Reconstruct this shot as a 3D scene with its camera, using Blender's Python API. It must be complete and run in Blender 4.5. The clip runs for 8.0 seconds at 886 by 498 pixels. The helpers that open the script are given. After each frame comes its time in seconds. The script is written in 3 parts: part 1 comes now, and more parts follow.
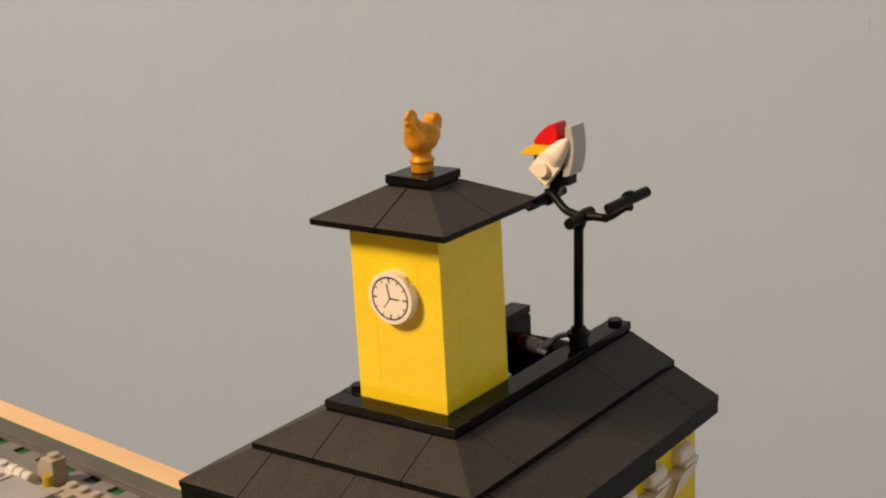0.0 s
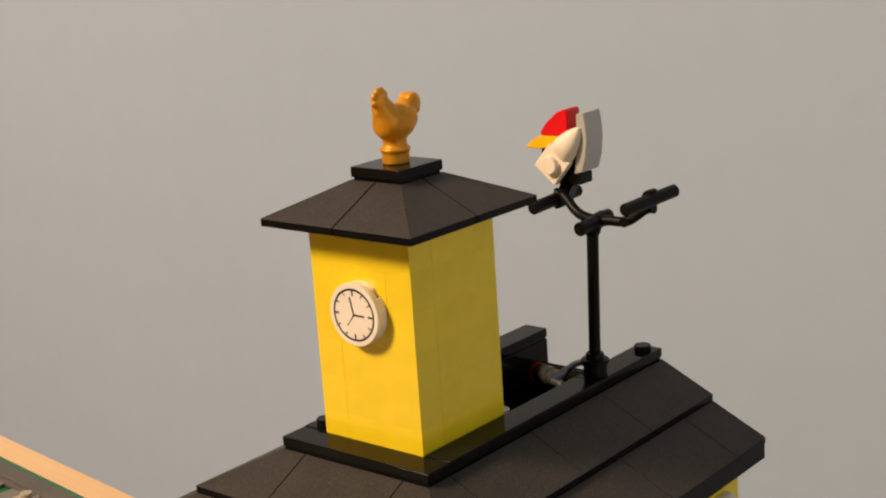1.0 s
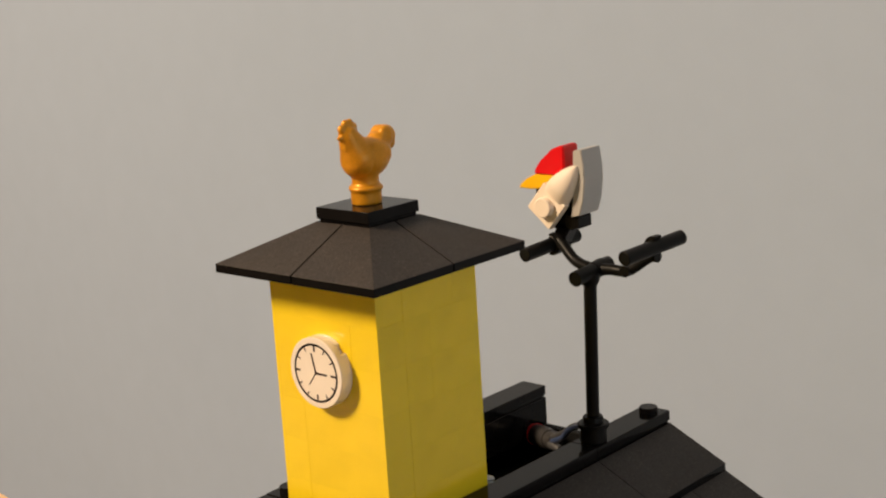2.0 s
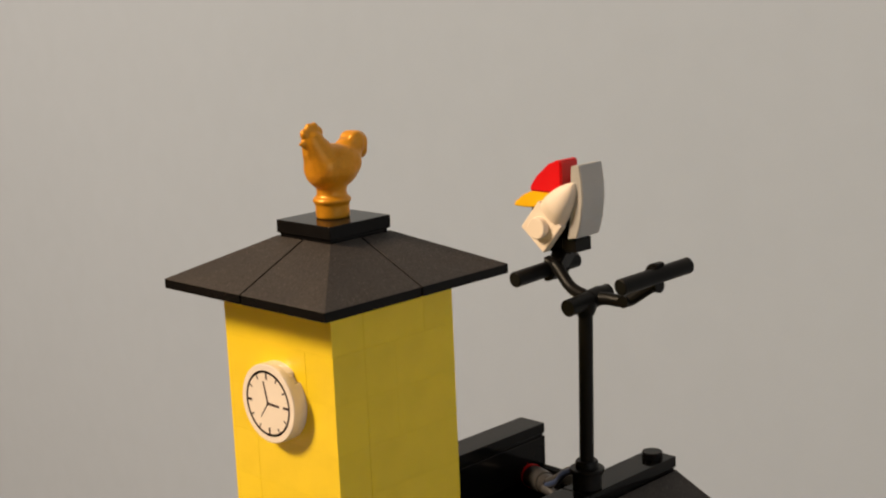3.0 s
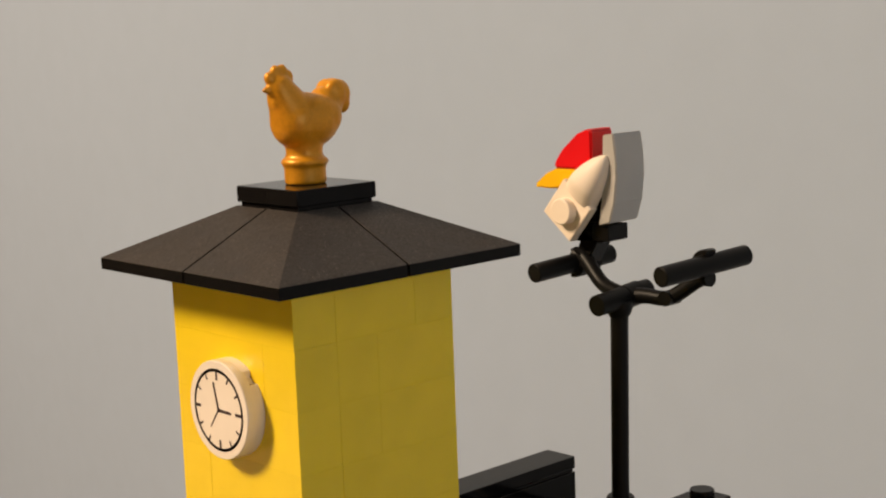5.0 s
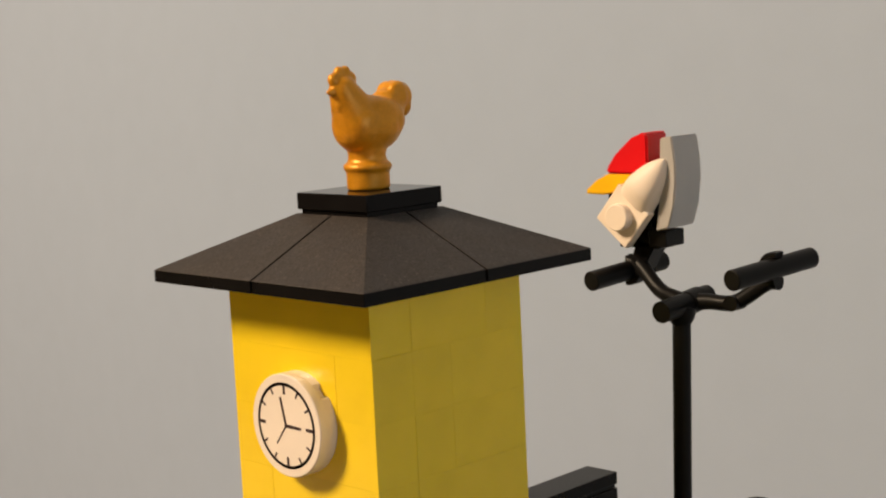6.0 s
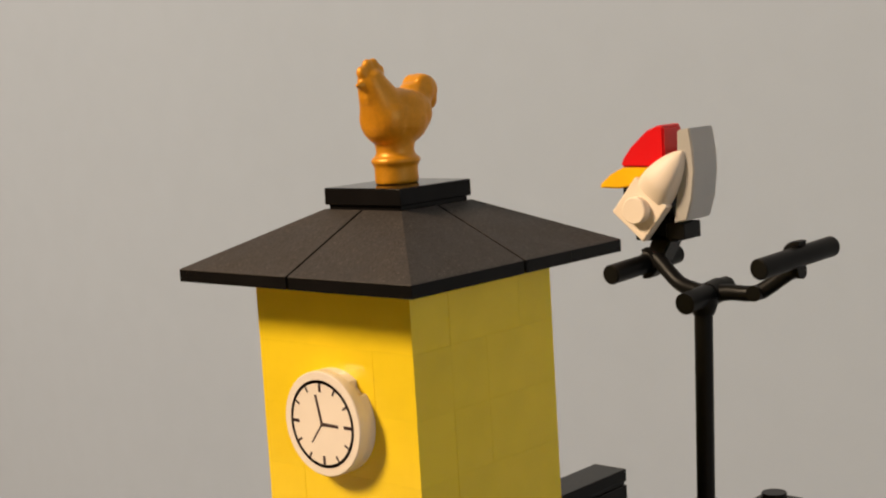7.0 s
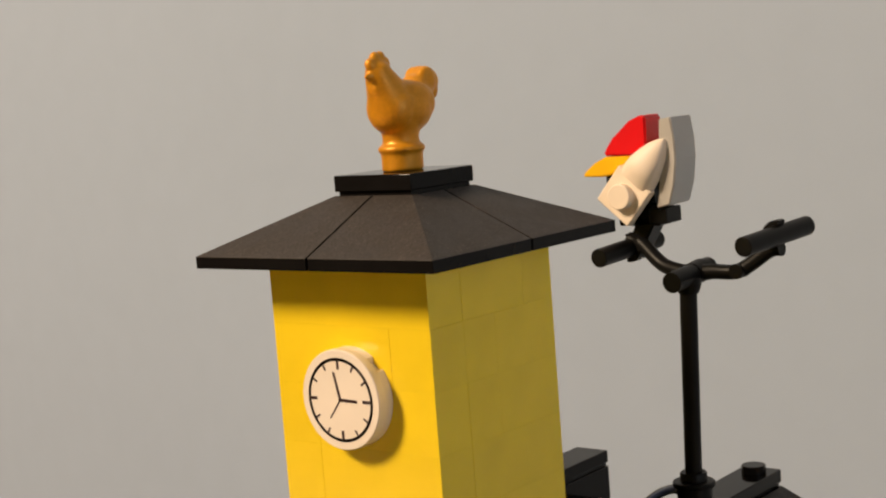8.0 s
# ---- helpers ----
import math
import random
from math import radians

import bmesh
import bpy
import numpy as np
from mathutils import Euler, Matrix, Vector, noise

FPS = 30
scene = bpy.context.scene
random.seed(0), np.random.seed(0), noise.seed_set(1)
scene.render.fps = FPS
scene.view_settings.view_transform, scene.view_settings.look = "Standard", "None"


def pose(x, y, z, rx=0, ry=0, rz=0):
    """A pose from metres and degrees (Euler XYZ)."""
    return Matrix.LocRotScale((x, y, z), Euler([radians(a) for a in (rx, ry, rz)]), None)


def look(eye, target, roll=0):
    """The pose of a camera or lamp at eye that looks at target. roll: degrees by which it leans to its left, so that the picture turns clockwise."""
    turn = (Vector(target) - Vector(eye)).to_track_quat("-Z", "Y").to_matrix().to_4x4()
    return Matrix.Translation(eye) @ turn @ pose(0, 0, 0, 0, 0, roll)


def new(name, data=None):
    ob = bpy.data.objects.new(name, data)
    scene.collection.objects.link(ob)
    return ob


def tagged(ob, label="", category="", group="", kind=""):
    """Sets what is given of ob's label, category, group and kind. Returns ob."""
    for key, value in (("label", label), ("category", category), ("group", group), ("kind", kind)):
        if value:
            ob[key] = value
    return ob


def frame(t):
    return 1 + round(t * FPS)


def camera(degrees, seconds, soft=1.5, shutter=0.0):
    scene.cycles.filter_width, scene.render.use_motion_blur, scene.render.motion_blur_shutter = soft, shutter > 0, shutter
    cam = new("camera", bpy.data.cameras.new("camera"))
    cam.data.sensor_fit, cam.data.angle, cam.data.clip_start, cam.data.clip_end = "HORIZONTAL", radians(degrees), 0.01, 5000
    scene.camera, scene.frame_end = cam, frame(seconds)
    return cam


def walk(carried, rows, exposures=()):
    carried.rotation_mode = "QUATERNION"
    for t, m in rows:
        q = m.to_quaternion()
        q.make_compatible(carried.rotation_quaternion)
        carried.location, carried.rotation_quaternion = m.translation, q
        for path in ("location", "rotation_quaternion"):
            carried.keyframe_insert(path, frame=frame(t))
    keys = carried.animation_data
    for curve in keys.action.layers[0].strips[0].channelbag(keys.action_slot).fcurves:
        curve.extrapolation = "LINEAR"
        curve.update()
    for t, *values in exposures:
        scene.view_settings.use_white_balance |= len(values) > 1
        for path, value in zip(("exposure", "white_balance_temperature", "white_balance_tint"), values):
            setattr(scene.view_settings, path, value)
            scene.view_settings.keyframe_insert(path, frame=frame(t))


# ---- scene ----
cam = camera(34.00, 8.0, soft=2.1)
PATH = [
    (0, (0.2471, -0.3292, 0.2563), (0.0765, -0.0965, 0.1741), -3.15),
    (0.5, (0.2466, -0.2919, 0.2447), (0.0640, -0.0672, 0.1662), -3.79),
    (1, (0.2308, -0.2573, 0.2278), (0.0428, -0.0353, 0.1543), -3.91),
    (1.5, (0.2224, -0.2366, 0.2189), (0.0306, -0.0159, 0.1520), -3.92),
    (2, (0.2189, -0.2196, 0.2207), (0.0230, -0.0019, 0.1553), -3.66),
    (2.2, (0.2208, -0.2115, 0.2187), (0.0229, 0.0044, 0.1538), -3.38),
    (3.3, (0.2090, -0.1756, 0.2100), (-0.0027, 0.0290, 0.1525), -2.34),
    (3.5, (0.2083, -0.1708, 0.2066), (-0.0071, 0.0306, 0.1514), -2.32),
    (4, (0.2045, -0.1576, 0.1965), (-0.0154, 0.0398, 0.1448), -2.07),
    (4.2, (0.2031, -0.1525, 0.1948), (-0.0169, 0.0448, 0.1433), -1.92),
    (5.3, (0.1754, -0.1399, 0.1853), (-0.0405, 0.0641, 0.1430), -2.46),
    (5.5, (0.1710, -0.1417, 0.1860), (-0.0430, 0.0645, 0.1452), -2.54),
    (6, (0.1643, -0.1509, 0.1822), (-0.0446, 0.0608, 0.1431), -2.79),
    (6.5, (0.1565, -0.1548, 0.1806), (-0.0474, 0.0621, 0.1431), -3.10),
    (7, (0.1516, -0.1602, 0.1793), (-0.0468, 0.0619, 0.1428), -3.51),
    (7.5, (0.1525, -0.1704, 0.1779), (-0.0398, 0.0573, 0.1434), -3.97),
    (8, (0.1485, -0.1777, 0.1750), (-0.0374, 0.0555, 0.1424), -4.40),
]
walk(cam, [(t, look(eye, target, roll)) for t, eye, target, roll in PATH])

# ---- light: a warm lamp high on the clock side, a cool fill from an added window ----
world = bpy.data.worlds.new("room_world")
world.use_nodes = True
scene.world = world
sky = world.node_tree.nodes.new("ShaderNodeTexSky")
sky.sky_type, sky.sun_disc = "NISHITA", False
sky.sun_elevation, sky.sun_rotation = radians(35), radians(150)
world.node_tree.links.new(sky.outputs[0], world.node_tree.nodes["Background"].inputs[0])
world.node_tree.nodes["Background"].inputs[1].default_value = 0.1


def area_lamp(name, eye, target, size, watts, colour, shape="DISK", size_y=None):
    data = bpy.data.lights.new(name, "AREA")
    data.shape, data.size, data.energy, data.color = shape, size, watts, colour
    if size_y:
        data.size_y = size_y
    ob = new(name, data)
    ob.matrix_world = look(eye, target)
    return ob


area_lamp("lamp_bulb", (-0.90, -1.385, 1.49), (-0.6, 0.20, 0.12), 0.52, 73.5, (1.0, 0.765, 0.53))
# cool fill that brightens the shaded side; its source is made up
area_lamp("side_fill_light", (1.80, -0.44, 0.36), (0, 0.0, 0.15), 0.92, 3.9, (0.88, 0.95, 1.0), "RECTANGLE", 0.95)


# ---- materials ----
def material(name, colour, rough=0.4, metal=0.0, noise_scale=0.0, amount=0.0, bump=0.0, bump_scale=2000.0, random_amount=0.0,
             fine_scale=0.0, fine_amount=0.0, rough_amount=0.0, specular=0.5):
    m = bpy.data.materials.new(name)
    m.use_nodes = True
    nodes, links = m.node_tree.nodes, m.node_tree.links
    b = nodes["Principled BSDF"]
    b.inputs["Base Color"].default_value = (*colour, 1)
    b.inputs["Roughness"].default_value = rough
    b.inputs["Metallic"].default_value = metal
    b.inputs["Specular IOR Level"].default_value = specular
    coord = nodes.new("ShaderNodeTexCoord")

    def noise_node(scale, detail=4.0):
        n = nodes.new("ShaderNodeTexNoise")
        n.inputs["Scale"].default_value, n.inputs["Detail"].default_value = scale, detail
        links.new(coord.outputs["Object"], n.inputs["Vector"])
        return n

    last = None
    value = nodes.new("ShaderNodeHueSaturation")
    value.inputs["Color"].default_value = (*colour, 1)
    terms = []
    for scale, amt in ((noise_scale, amount), (fine_scale, fine_amount)):
        if amt:
            n = noise_node(scale)
            mr = nodes.new("ShaderNodeMapRange")
            mr.inputs["From Min"].default_value, mr.inputs["From Max"].default_value = 0.3, 0.7
            mr.inputs["To Min"].default_value, mr.inputs["To Max"].default_value = 1 - amt, 1 + amt
            links.new(n.outputs["Fac"], mr.inputs["Value"])
            terms.append(mr.outputs[0])
    if random_amount:
        info = nodes.new("ShaderNodeObjectInfo")
        mr = nodes.new("ShaderNodeMapRange")
        mr.inputs["To Min"].default_value, mr.inputs["To Max"].default_value = 1 - random_amount, 1 + random_amount
        links.new(info.outputs["Random"], mr.inputs["Value"])
        terms.append(mr.outputs[0])
    for term in terms:
        if last is None:
            last = term
        else:
            mul = nodes.new("ShaderNodeMath")
            mul.operation = "MULTIPLY"
            links.new(last, mul.inputs[0])
            links.new(term, mul.inputs[1])
            last = mul.outputs[0]
    if last is not None:
        links.new(last, value.inputs["Value"])
        links.new(value.outputs[0], b.inputs["Base Color"])
    if rough_amount:
        n = noise_node(noise_scale or 300.0)
        mr = nodes.new("ShaderNodeMapRange")
        mr.inputs["From Min"].default_value, mr.inputs["From Max"].default_value = 0.3, 0.7
        mr.inputs["To Min"].default_value, mr.inputs["To Max"].default_value = rough - rough_amount, rough + rough_amount
        links.new(n.outputs["Fac"], mr.inputs["Value"])
        links.new(mr.outputs[0], b.inputs["Roughness"])
    if bump:
        n = noise_node(bump_scale, 3.0)
        bn = nodes.new("ShaderNodeBump")
        bn.inputs["Strength"].default_value, bn.inputs["Distance"].default_value = bump, 0.0002
        links.new(n.outputs["Fac"], bn.inputs["Height"])
        links.new(bn.outputs[0], b.inputs["Normal"])
    return m


YELLOW = material("yellow_plastic", (0.85, 0.612, 0.016), 0.20, noise_scale=120, amount=0.04, random_amount=0.025, bump=0.02, bump_scale=900)
SLOPE = material("grained_black_plastic", (0.040, 0.0342, 0.0312), 0.55, specular=0.20, noise_scale=160, amount=0.12, fine_scale=2600, fine_amount=0.35,
                 bump=0.5, bump_scale=2400, rough_amount=0.08)
BLACK = material("glossy_black_plastic", (0.007, 0.0065, 0.0065), 0.08, specular=0.10, noise_scale=90, amount=0.2, rough_amount=0.04, bump=0.01, bump_scale=1500)
BLACK_BAR = material("satin_black_plastic", (0.005, 0.0048, 0.0046), 0.42, specular=0.14, noise_scale=200, amount=0.2, rough_amount=0.06)
TAIL_WHITE = material("greyish_white_plastic", (0.43, 0.41, 0.385), 0.35, noise_scale=150, amount=0.03)
CLOCK_WHITE = material("creamy_white_plastic", (0.82, 0.73, 0.64), 0.3, noise_scale=150, amount=0.03)
MATTE_BLACK = material("matte_black_plastic", (0.006, 0.006, 0.006), 0.7, specular=0.1, noise_scale=200, amount=0.2)
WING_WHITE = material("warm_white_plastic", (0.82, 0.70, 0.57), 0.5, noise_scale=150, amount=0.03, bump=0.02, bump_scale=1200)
PRINT = material("dark_print", (0.035, 0.018, 0.022), 0.4, noise_scale=400, amount=0.1)
RED = material("red_plastic", (0.70, 0.006, 0.010), 0.28, noise_scale=150, amount=0.05)
ORANGE = material("bright_orange_plastic", (0.90, 0.50, 0.006), 0.28, noise_scale=150, amount=0.04)
GOLD = material("pearl_gold_plastic", (0.66, 0.275, 0.007), 0.42, metal=0.28, noise_scale=260, amount=0.07, fine_scale=1800, fine_amount=0.06, rough_amount=0.07)
DARK_GREY = material("dark_grey_plastic", (0.036, 0.034, 0.034), 0.4, noise_scale=150, amount=0.1)
STONE_GREY = material("stone_grey_plastic", (0.165, 0.145, 0.128), 0.45, noise_scale=60, amount=0.15, fine_scale=300, fine_amount=0.06)
_n, _l = SLOPE.node_tree.nodes, SLOPE.node_tree.links
# paler specks mixed into the slope colour as painted glints of the grain
_c, _v, _w, _t, _p, _x = (_n.new(k) for k in ("ShaderNodeTexCoord", "ShaderNodeTexVoronoi", "ShaderNodeTexNoise", "ShaderNodeMath", "ShaderNodeMath", "ShaderNodeMix"))
_v.inputs["Scale"].default_value, _w.inputs["Scale"].default_value = 1100, 260
_t.operation, _p.operation, _x.data_type = "LESS_THAN", "MULTIPLY", "RGBA"
_t.inputs[1].default_value = 0.17
_l.new(_c.outputs["Object"], _v.inputs["Vector"])
_l.new(_c.outputs["Object"], _w.inputs["Vector"])
_l.new(_v.outputs["Distance"], _t.inputs[0])
_l.new(_t.outputs[0], _p.inputs[0])
_l.new(_w.outputs["Fac"], _p.inputs[1])
_b = _n["Principled BSDF"]
_l.new(_b.inputs["Base Color"].links[0].from_socket, _x.inputs["A"])
_x.inputs["B"].default_value = (0.13, 0.11, 0.095, 1)
_l.new(_p.outputs[0], _x.inputs["Factor"])
_l.new(_x.outputs["Result"], _b.inputs["Base Color"])
DARK_STONE = material("dark_stone_grey_plastic", (0.09, 0.076, 0.066), 0.45, noise_scale=60, amount=0.15)
LIGHT_GREY = material("light_grey_plastic", (0.30, 0.285, 0.28), 0.35, noise_scale=80, amount=0.06)
TAN = material("tan_plastic", (0.37, 0.31, 0.245), 0.4, noise_scale=100, amount=0.06)
GREEN = material("green_plastic", (0.008, 0.11, 0.035), 0.35, noise_scale=100, amount=0.12)
CABLE = material("cable_rubber", (0.05, 0.05, 0.053), 0.35, noise_scale=200, amount=0.1)
OFF_WHITE = material("off_white_plastic", (0.56, 0.53, 0.49), 0.4, noise_scale=100, amount=0.06)
# yellow darkened in the colour for the shade the round brick stands in
SHADED_YELLOW = material("shaded_yellow_plastic", (0.36, 0.26, 0.02), 0.4, noise_scale=100, amount=0.06)
BLUE_WIRE = material("blue_wire_rubber", (0.035, 0.052, 0.11), 0.35, noise_scale=200, amount=0.1)
CLEAR = material("clear_plastic", (0.80, 0.86, 0.88), 0.08, noise_scale=100, amount=0.02)
CLEAR.node_tree.nodes["Principled BSDF"].inputs["Transmission Weight"].default_value = 0.7
WALL = material("painted_wall", (0.337, 0.413, 0.54), 0.7, noise_scale=1.4, amount=0.03, fine_scale=60, fine_amount=0.012, bump=0.12, bump_scale=700)
DIM_WALL = material("beige_wall_paint", (0.115, 0.082, 0.052), 0.75, noise_scale=2, amount=0.05, bump=0.1, bump_scale=500)
PLASTER = material("grey_ceiling_paint", (0.20, 0.185, 0.165), 0.8, noise_scale=3, amount=0.03, bump=0.1, bump_scale=300)
CARPET = material("brown_carpet", (0.27, 0.205, 0.145), 0.9, noise_scale=20, amount=0.15, fine_scale=900, fine_amount=0.2)
PAINT = material("white_trim_paint", (0.78, 0.77, 0.74), 0.4, noise_scale=6, amount=0.03)

WOOD = bpy.data.materials.new("pale_wood")
WOOD.use_nodes = True
_n, _l = WOOD.node_tree.nodes, WOOD.node_tree.links
_c, _m, _w, _r = (_n.new(k) for k in ("ShaderNodeTexCoord", "ShaderNodeMapping", "ShaderNodeTexNoise", "ShaderNodeValToRGB"))
_m.inputs["Scale"].default_value = (3, 60, 60)
_w.inputs["Scale"].default_value, _w.inputs["Detail"].default_value = 2.2, 6
_r.color_ramp.elements[0].position, _r.color_ramp.elements[0].color = 0.3, (0.68, 0.43, 0.22, 1)
_r.color_ramp.elements[1].position, _r.color_ramp.elements[1].color = 0.7, (0.78, 0.53, 0.30, 1)
_l.new(_c.outputs["Object"], _m.inputs["Vector"])
_l.new(_m.outputs[0], _w.inputs["Vector"])
_l.new(_w.outputs["Fac"], _r.inputs[0])
_l.new(_r.outputs[0], _n["Principled BSDF"].inputs["Base Color"])
_n["Principled BSDF"].inputs["Roughness"].default_value = 0.5

# ---- making meshes: lengths in centimetres, z counted from the eaves of the tower's roof ----
CM = 0.01
TOP = 15.0  # height of the tower's eaves over the table


def place(x, y, z):
    return Matrix.Translation((x * CM, y * CM, (z + TOP) * CM))


def hull(points, bevel=0.0):
    bm = bmesh.new()
    vs = [bm.verts.new((x * CM, y * CM, z * CM)) for x, y, z in points]
    out = bmesh.ops.convex_hull(bm, input=vs)
    bmesh.ops.delete(bm, geom=list({g for g in out["geom_interior"] + out["geom_unused"] if isinstance(g, bmesh.types.BMVert)}), context="VERTS")
    bmesh.ops.dissolve_limit(bm, angle_limit=0.01, verts=bm.verts, edges=bm.edges)
    if bevel:
        bmesh.ops.bevel(bm, geom=[e for e in bm.edges if e.calc_face_angle(0) > 0.15], offset=bevel * CM, segments=1, affect="EDGES", clamp_overlap=True)
    bmesh.ops.recalc_face_normals(bm, faces=bm.faces)
    return bm


def smooth_hull(points):
    bm = hull(points)
    for f in bm.faces:
        f.smooth = True
    return bm


def block(x0, x1, y0, y1, z0, z1, bevel=0.012):
    return hull([(x, y, z) for x in (x0, x1) for y in (y0, y1) for z in (z0, z1)], bevel)


def rounded(x0, x1, y0, y1, z0, z1, radius=0.022):
    """A block whose edges are rounded off, so that they catch the light."""
    bm = block(x0, x1, y0, y1, z0, z1, 0.0)
    bmesh.ops.bevel(bm, geom=bm.edges[:], offset=radius * CM, segments=3, profile=0.5, affect="EDGES", clamp_overlap=True)
    bm.normal_update()
    for f in bm.faces:
        f.smooth = max(abs(v) for v in f.normal) < 0.995
    return bm


def join(*bms):
    out = bmesh.new()
    for bm in bms:
        m = bpy.data.meshes.new("tmp")
        bm.to_mesh(m)
        bm.free()
        out.from_mesh(m)
        bpy.data.meshes.remove(m)
    return out


def turned(profile, segments=28, axis="z", at=(0, 0, 0)):
    """A lathe shape from (radius, height) pairs."""
    bm = bmesh.new()
    rings = []
    for r, h in profile:
        ring = []
        for i in range(segments):
            a = 2 * math.pi * i / segments
            p = (r * math.cos(a), r * math.sin(a), h)
            if axis == "y":
                p = (p[0], h, -p[1])
            elif axis == "x":
                p = (h, p[0], p[1])
            ring.append(bm.verts.new(tuple((p[k] + at[k]) * CM for k in range(3))))
        rings.append(ring)
    for a, b in zip(rings, rings[1:]):
        for i in range(segments):
            bm.faces.new((a[i], a[(i + 1) % segments], b[(i + 1) % segments], b[i]))
    bm.faces.new(rings[0][::-1])
    bm.faces.new(rings[-1])
    for f in bm.faces:
        f.smooth = len(f.verts) == 4
    bmesh.ops.recalc_face_normals(bm, faces=bm.faces)
    return bm


def tube(points, radius, segments=12):
    """A round bar along a chain of points; radius may be a list."""
    bm = bmesh.new()
    pts = [Vector(p) for p in points]
    radii = radius if isinstance(radius, (list, tuple)) else [radius] * len(pts)
    rings, side = [], None
    for i, p in enumerate(pts):
        d = (pts[min(i + 1, len(pts) - 1)] - pts[max(i - 1, 0)]).normalized()
        ref = side if side is not None else (Vector((0, 0, 1)) if abs(d.z) < 0.9 else Vector((1, 0, 0)))
        side = (ref - d * ref.dot(d)).normalized()
        other = d.cross(side)
        rings.append([bm.verts.new((p + radii[i] * (math.cos(a) * side + math.sin(a) * other)) * CM)
                      for a in (2 * math.pi * k / segments for k in range(segments))])
    for a, b in zip(rings, rings[1:]):
        for i in range(segments):
            bm.faces.new((a[i], a[(i + 1) % segments], b[(i + 1) % segments], b[i])).smooth = True
    bm.faces.new(rings[0][::-1])
    bm.faces.new(rings[-1])
    bmesh.ops.recalc_face_normals(bm, faces=bm.faces)
    return bm


def curve_points(keys, steps=8):
    """A smooth chain through the keys."""
    k = [Vector(p) for p in keys]
    k = [2 * k[0] - k[1]] + k + [2 * k[-1] - k[-2]]
    out = []
    for i in range(1, len(k) - 2):
        for s in range(steps):
            t = s / steps
            out.append(0.5 * ((2 * k[i]) + (k[i + 1] - k[i - 1]) * t + (2 * k[i - 1] - 5 * k[i] + 4 * k[i + 1] - k[i + 2]) * t * t
                              + (3 * k[i] - k[i - 1] - 3 * k[i + 1] + k[i + 2]) * t ** 3))
    out.append(k[-2])
    return out


def mesh_of(bm, mat, name):
    me = bpy.data.meshes.new(name)
    bm.to_mesh(me)
    bm.free()
    smooth = [p.use_smooth for p in me.polygons]
    if any(smooth):
        me.set_sharp_from_angle(angle=radians(38))
        for p, on in zip(me.polygons, smooth):
            p.use_smooth = on
    me.materials.append(mat)
    return me


def part(name, bm, mat, parent, label="", at=None):
    ob = new(name, mesh_of(bm, mat, name))
    ob.parent = parent
    if at is not None:
        ob.matrix_local = Matrix.Translation(tuple(v * CM for v in at))
    return tagged(ob, label) if label else ob


def piece(name, me, parent, at=(0, 0, 0)):
    ob = new(name, me)
    ob.parent = parent
    ob.matrix_local = Matrix.Translation(tuple(v * CM for v in at))
    return ob


def thing(name, label, category, x=0.0, y=0.0, z=-TOP, group="", kind="", turn=0.0):
    ob = new(name)
    ob.empty_display_size = 0.01
    ob.matrix_world = place(x, y, z) @ Matrix.Rotation(radians(turn), 4, "Z")
    return tagged(ob, label, category, group, kind)


def structure(name, bm, mat, label, category):
    return tagged(new(name, mesh_of(bm, mat, name)), label, category, kind="structure")


P = 0.8  # stud pitch
STUD = [(0.24, 0.0), (0.24, 0.155), (0.225, 0.17)]


def tile_bm(w, d, h=0.32, groove=True):
    """A flat tile with the shallow groove round its foot; corner at 0, 0, 0."""
    e = 0.006
    upper = rounded(e, w - e, e, d - e, 0.06 if groove else 0.0, h)
    if not groove:
        return upper
    return join(upper, block(0.045, w - 0.045, 0.045, d - 0.045, 0.0, 0.07, 0.0))


LIP = 0.19


def straight_slope(w):
    """Roof piece: two studs of slope, one of flat; the slope falls towards -y from y = 0.8 .. 2.4 (eave at 0)."""
    e = 0.009
    pts = []
    for x in (e, w - e):
        pts += [(x, 0, 0), (x, 2.4 - e, 0), (x, 0, LIP), (x, 1.6, 0.96), (x, 2.4 - e, 0.96)]
    return hull(pts, 0.007)


def corner_slope():
    """Hip corner: eaves along x = 0 and y = 0."""
    e = 0.02
    q = 2.4 - e
    return hull([(0, 0, 0), (q, 0, 0), (0, q, 0), (q, q, 0), (0, 0, LIP), (q, 0, LIP), (0, q, LIP),
                 (1.6, 1.6, 0.96), (q, 1.6, 0.96), (1.6, q, 0.96), (q, q, 0.96)], 0.007)


def slope_mesh(bm, name):
    me = mesh_of(bm, SLOPE, name)
    me.materials.append(BLACK)
    for p in me.polygons:
        if abs(p.normal.z) < 0.3 or p.normal.z < 0 or p.normal.z > 0.97:
            p.material_index = 1
    return me


def turned_piece(name, me, parent, x, y, z, deg):
    ob = new(name, me)
    ob.parent = parent
    ob.matrix_local = Matrix.Translation((x * CM, y * CM, z * CM)) @ Matrix.Rotation(radians(deg), 4, "Z")
    return ob


# ---- the room ----
SLANT = -6.6  # the wall runs at a slight angle to the toy house
room = Matrix.Translation((0, 0.0436, 0)) @ Matrix.Rotation(radians(SLANT), 4, "Z")  # x along the wall, y into it, z from the table top


def room_box(name, x0, x1, y0, y1, z0, z1, mat, label, category, bevel=0.0):
    ob = structure(name, block(x0 * 100, x1 * 100, y0 * 100, y1 * 100, z0 * 100, z1 * 100, bevel), mat, label, category)
    ob.matrix_world = room
    return ob


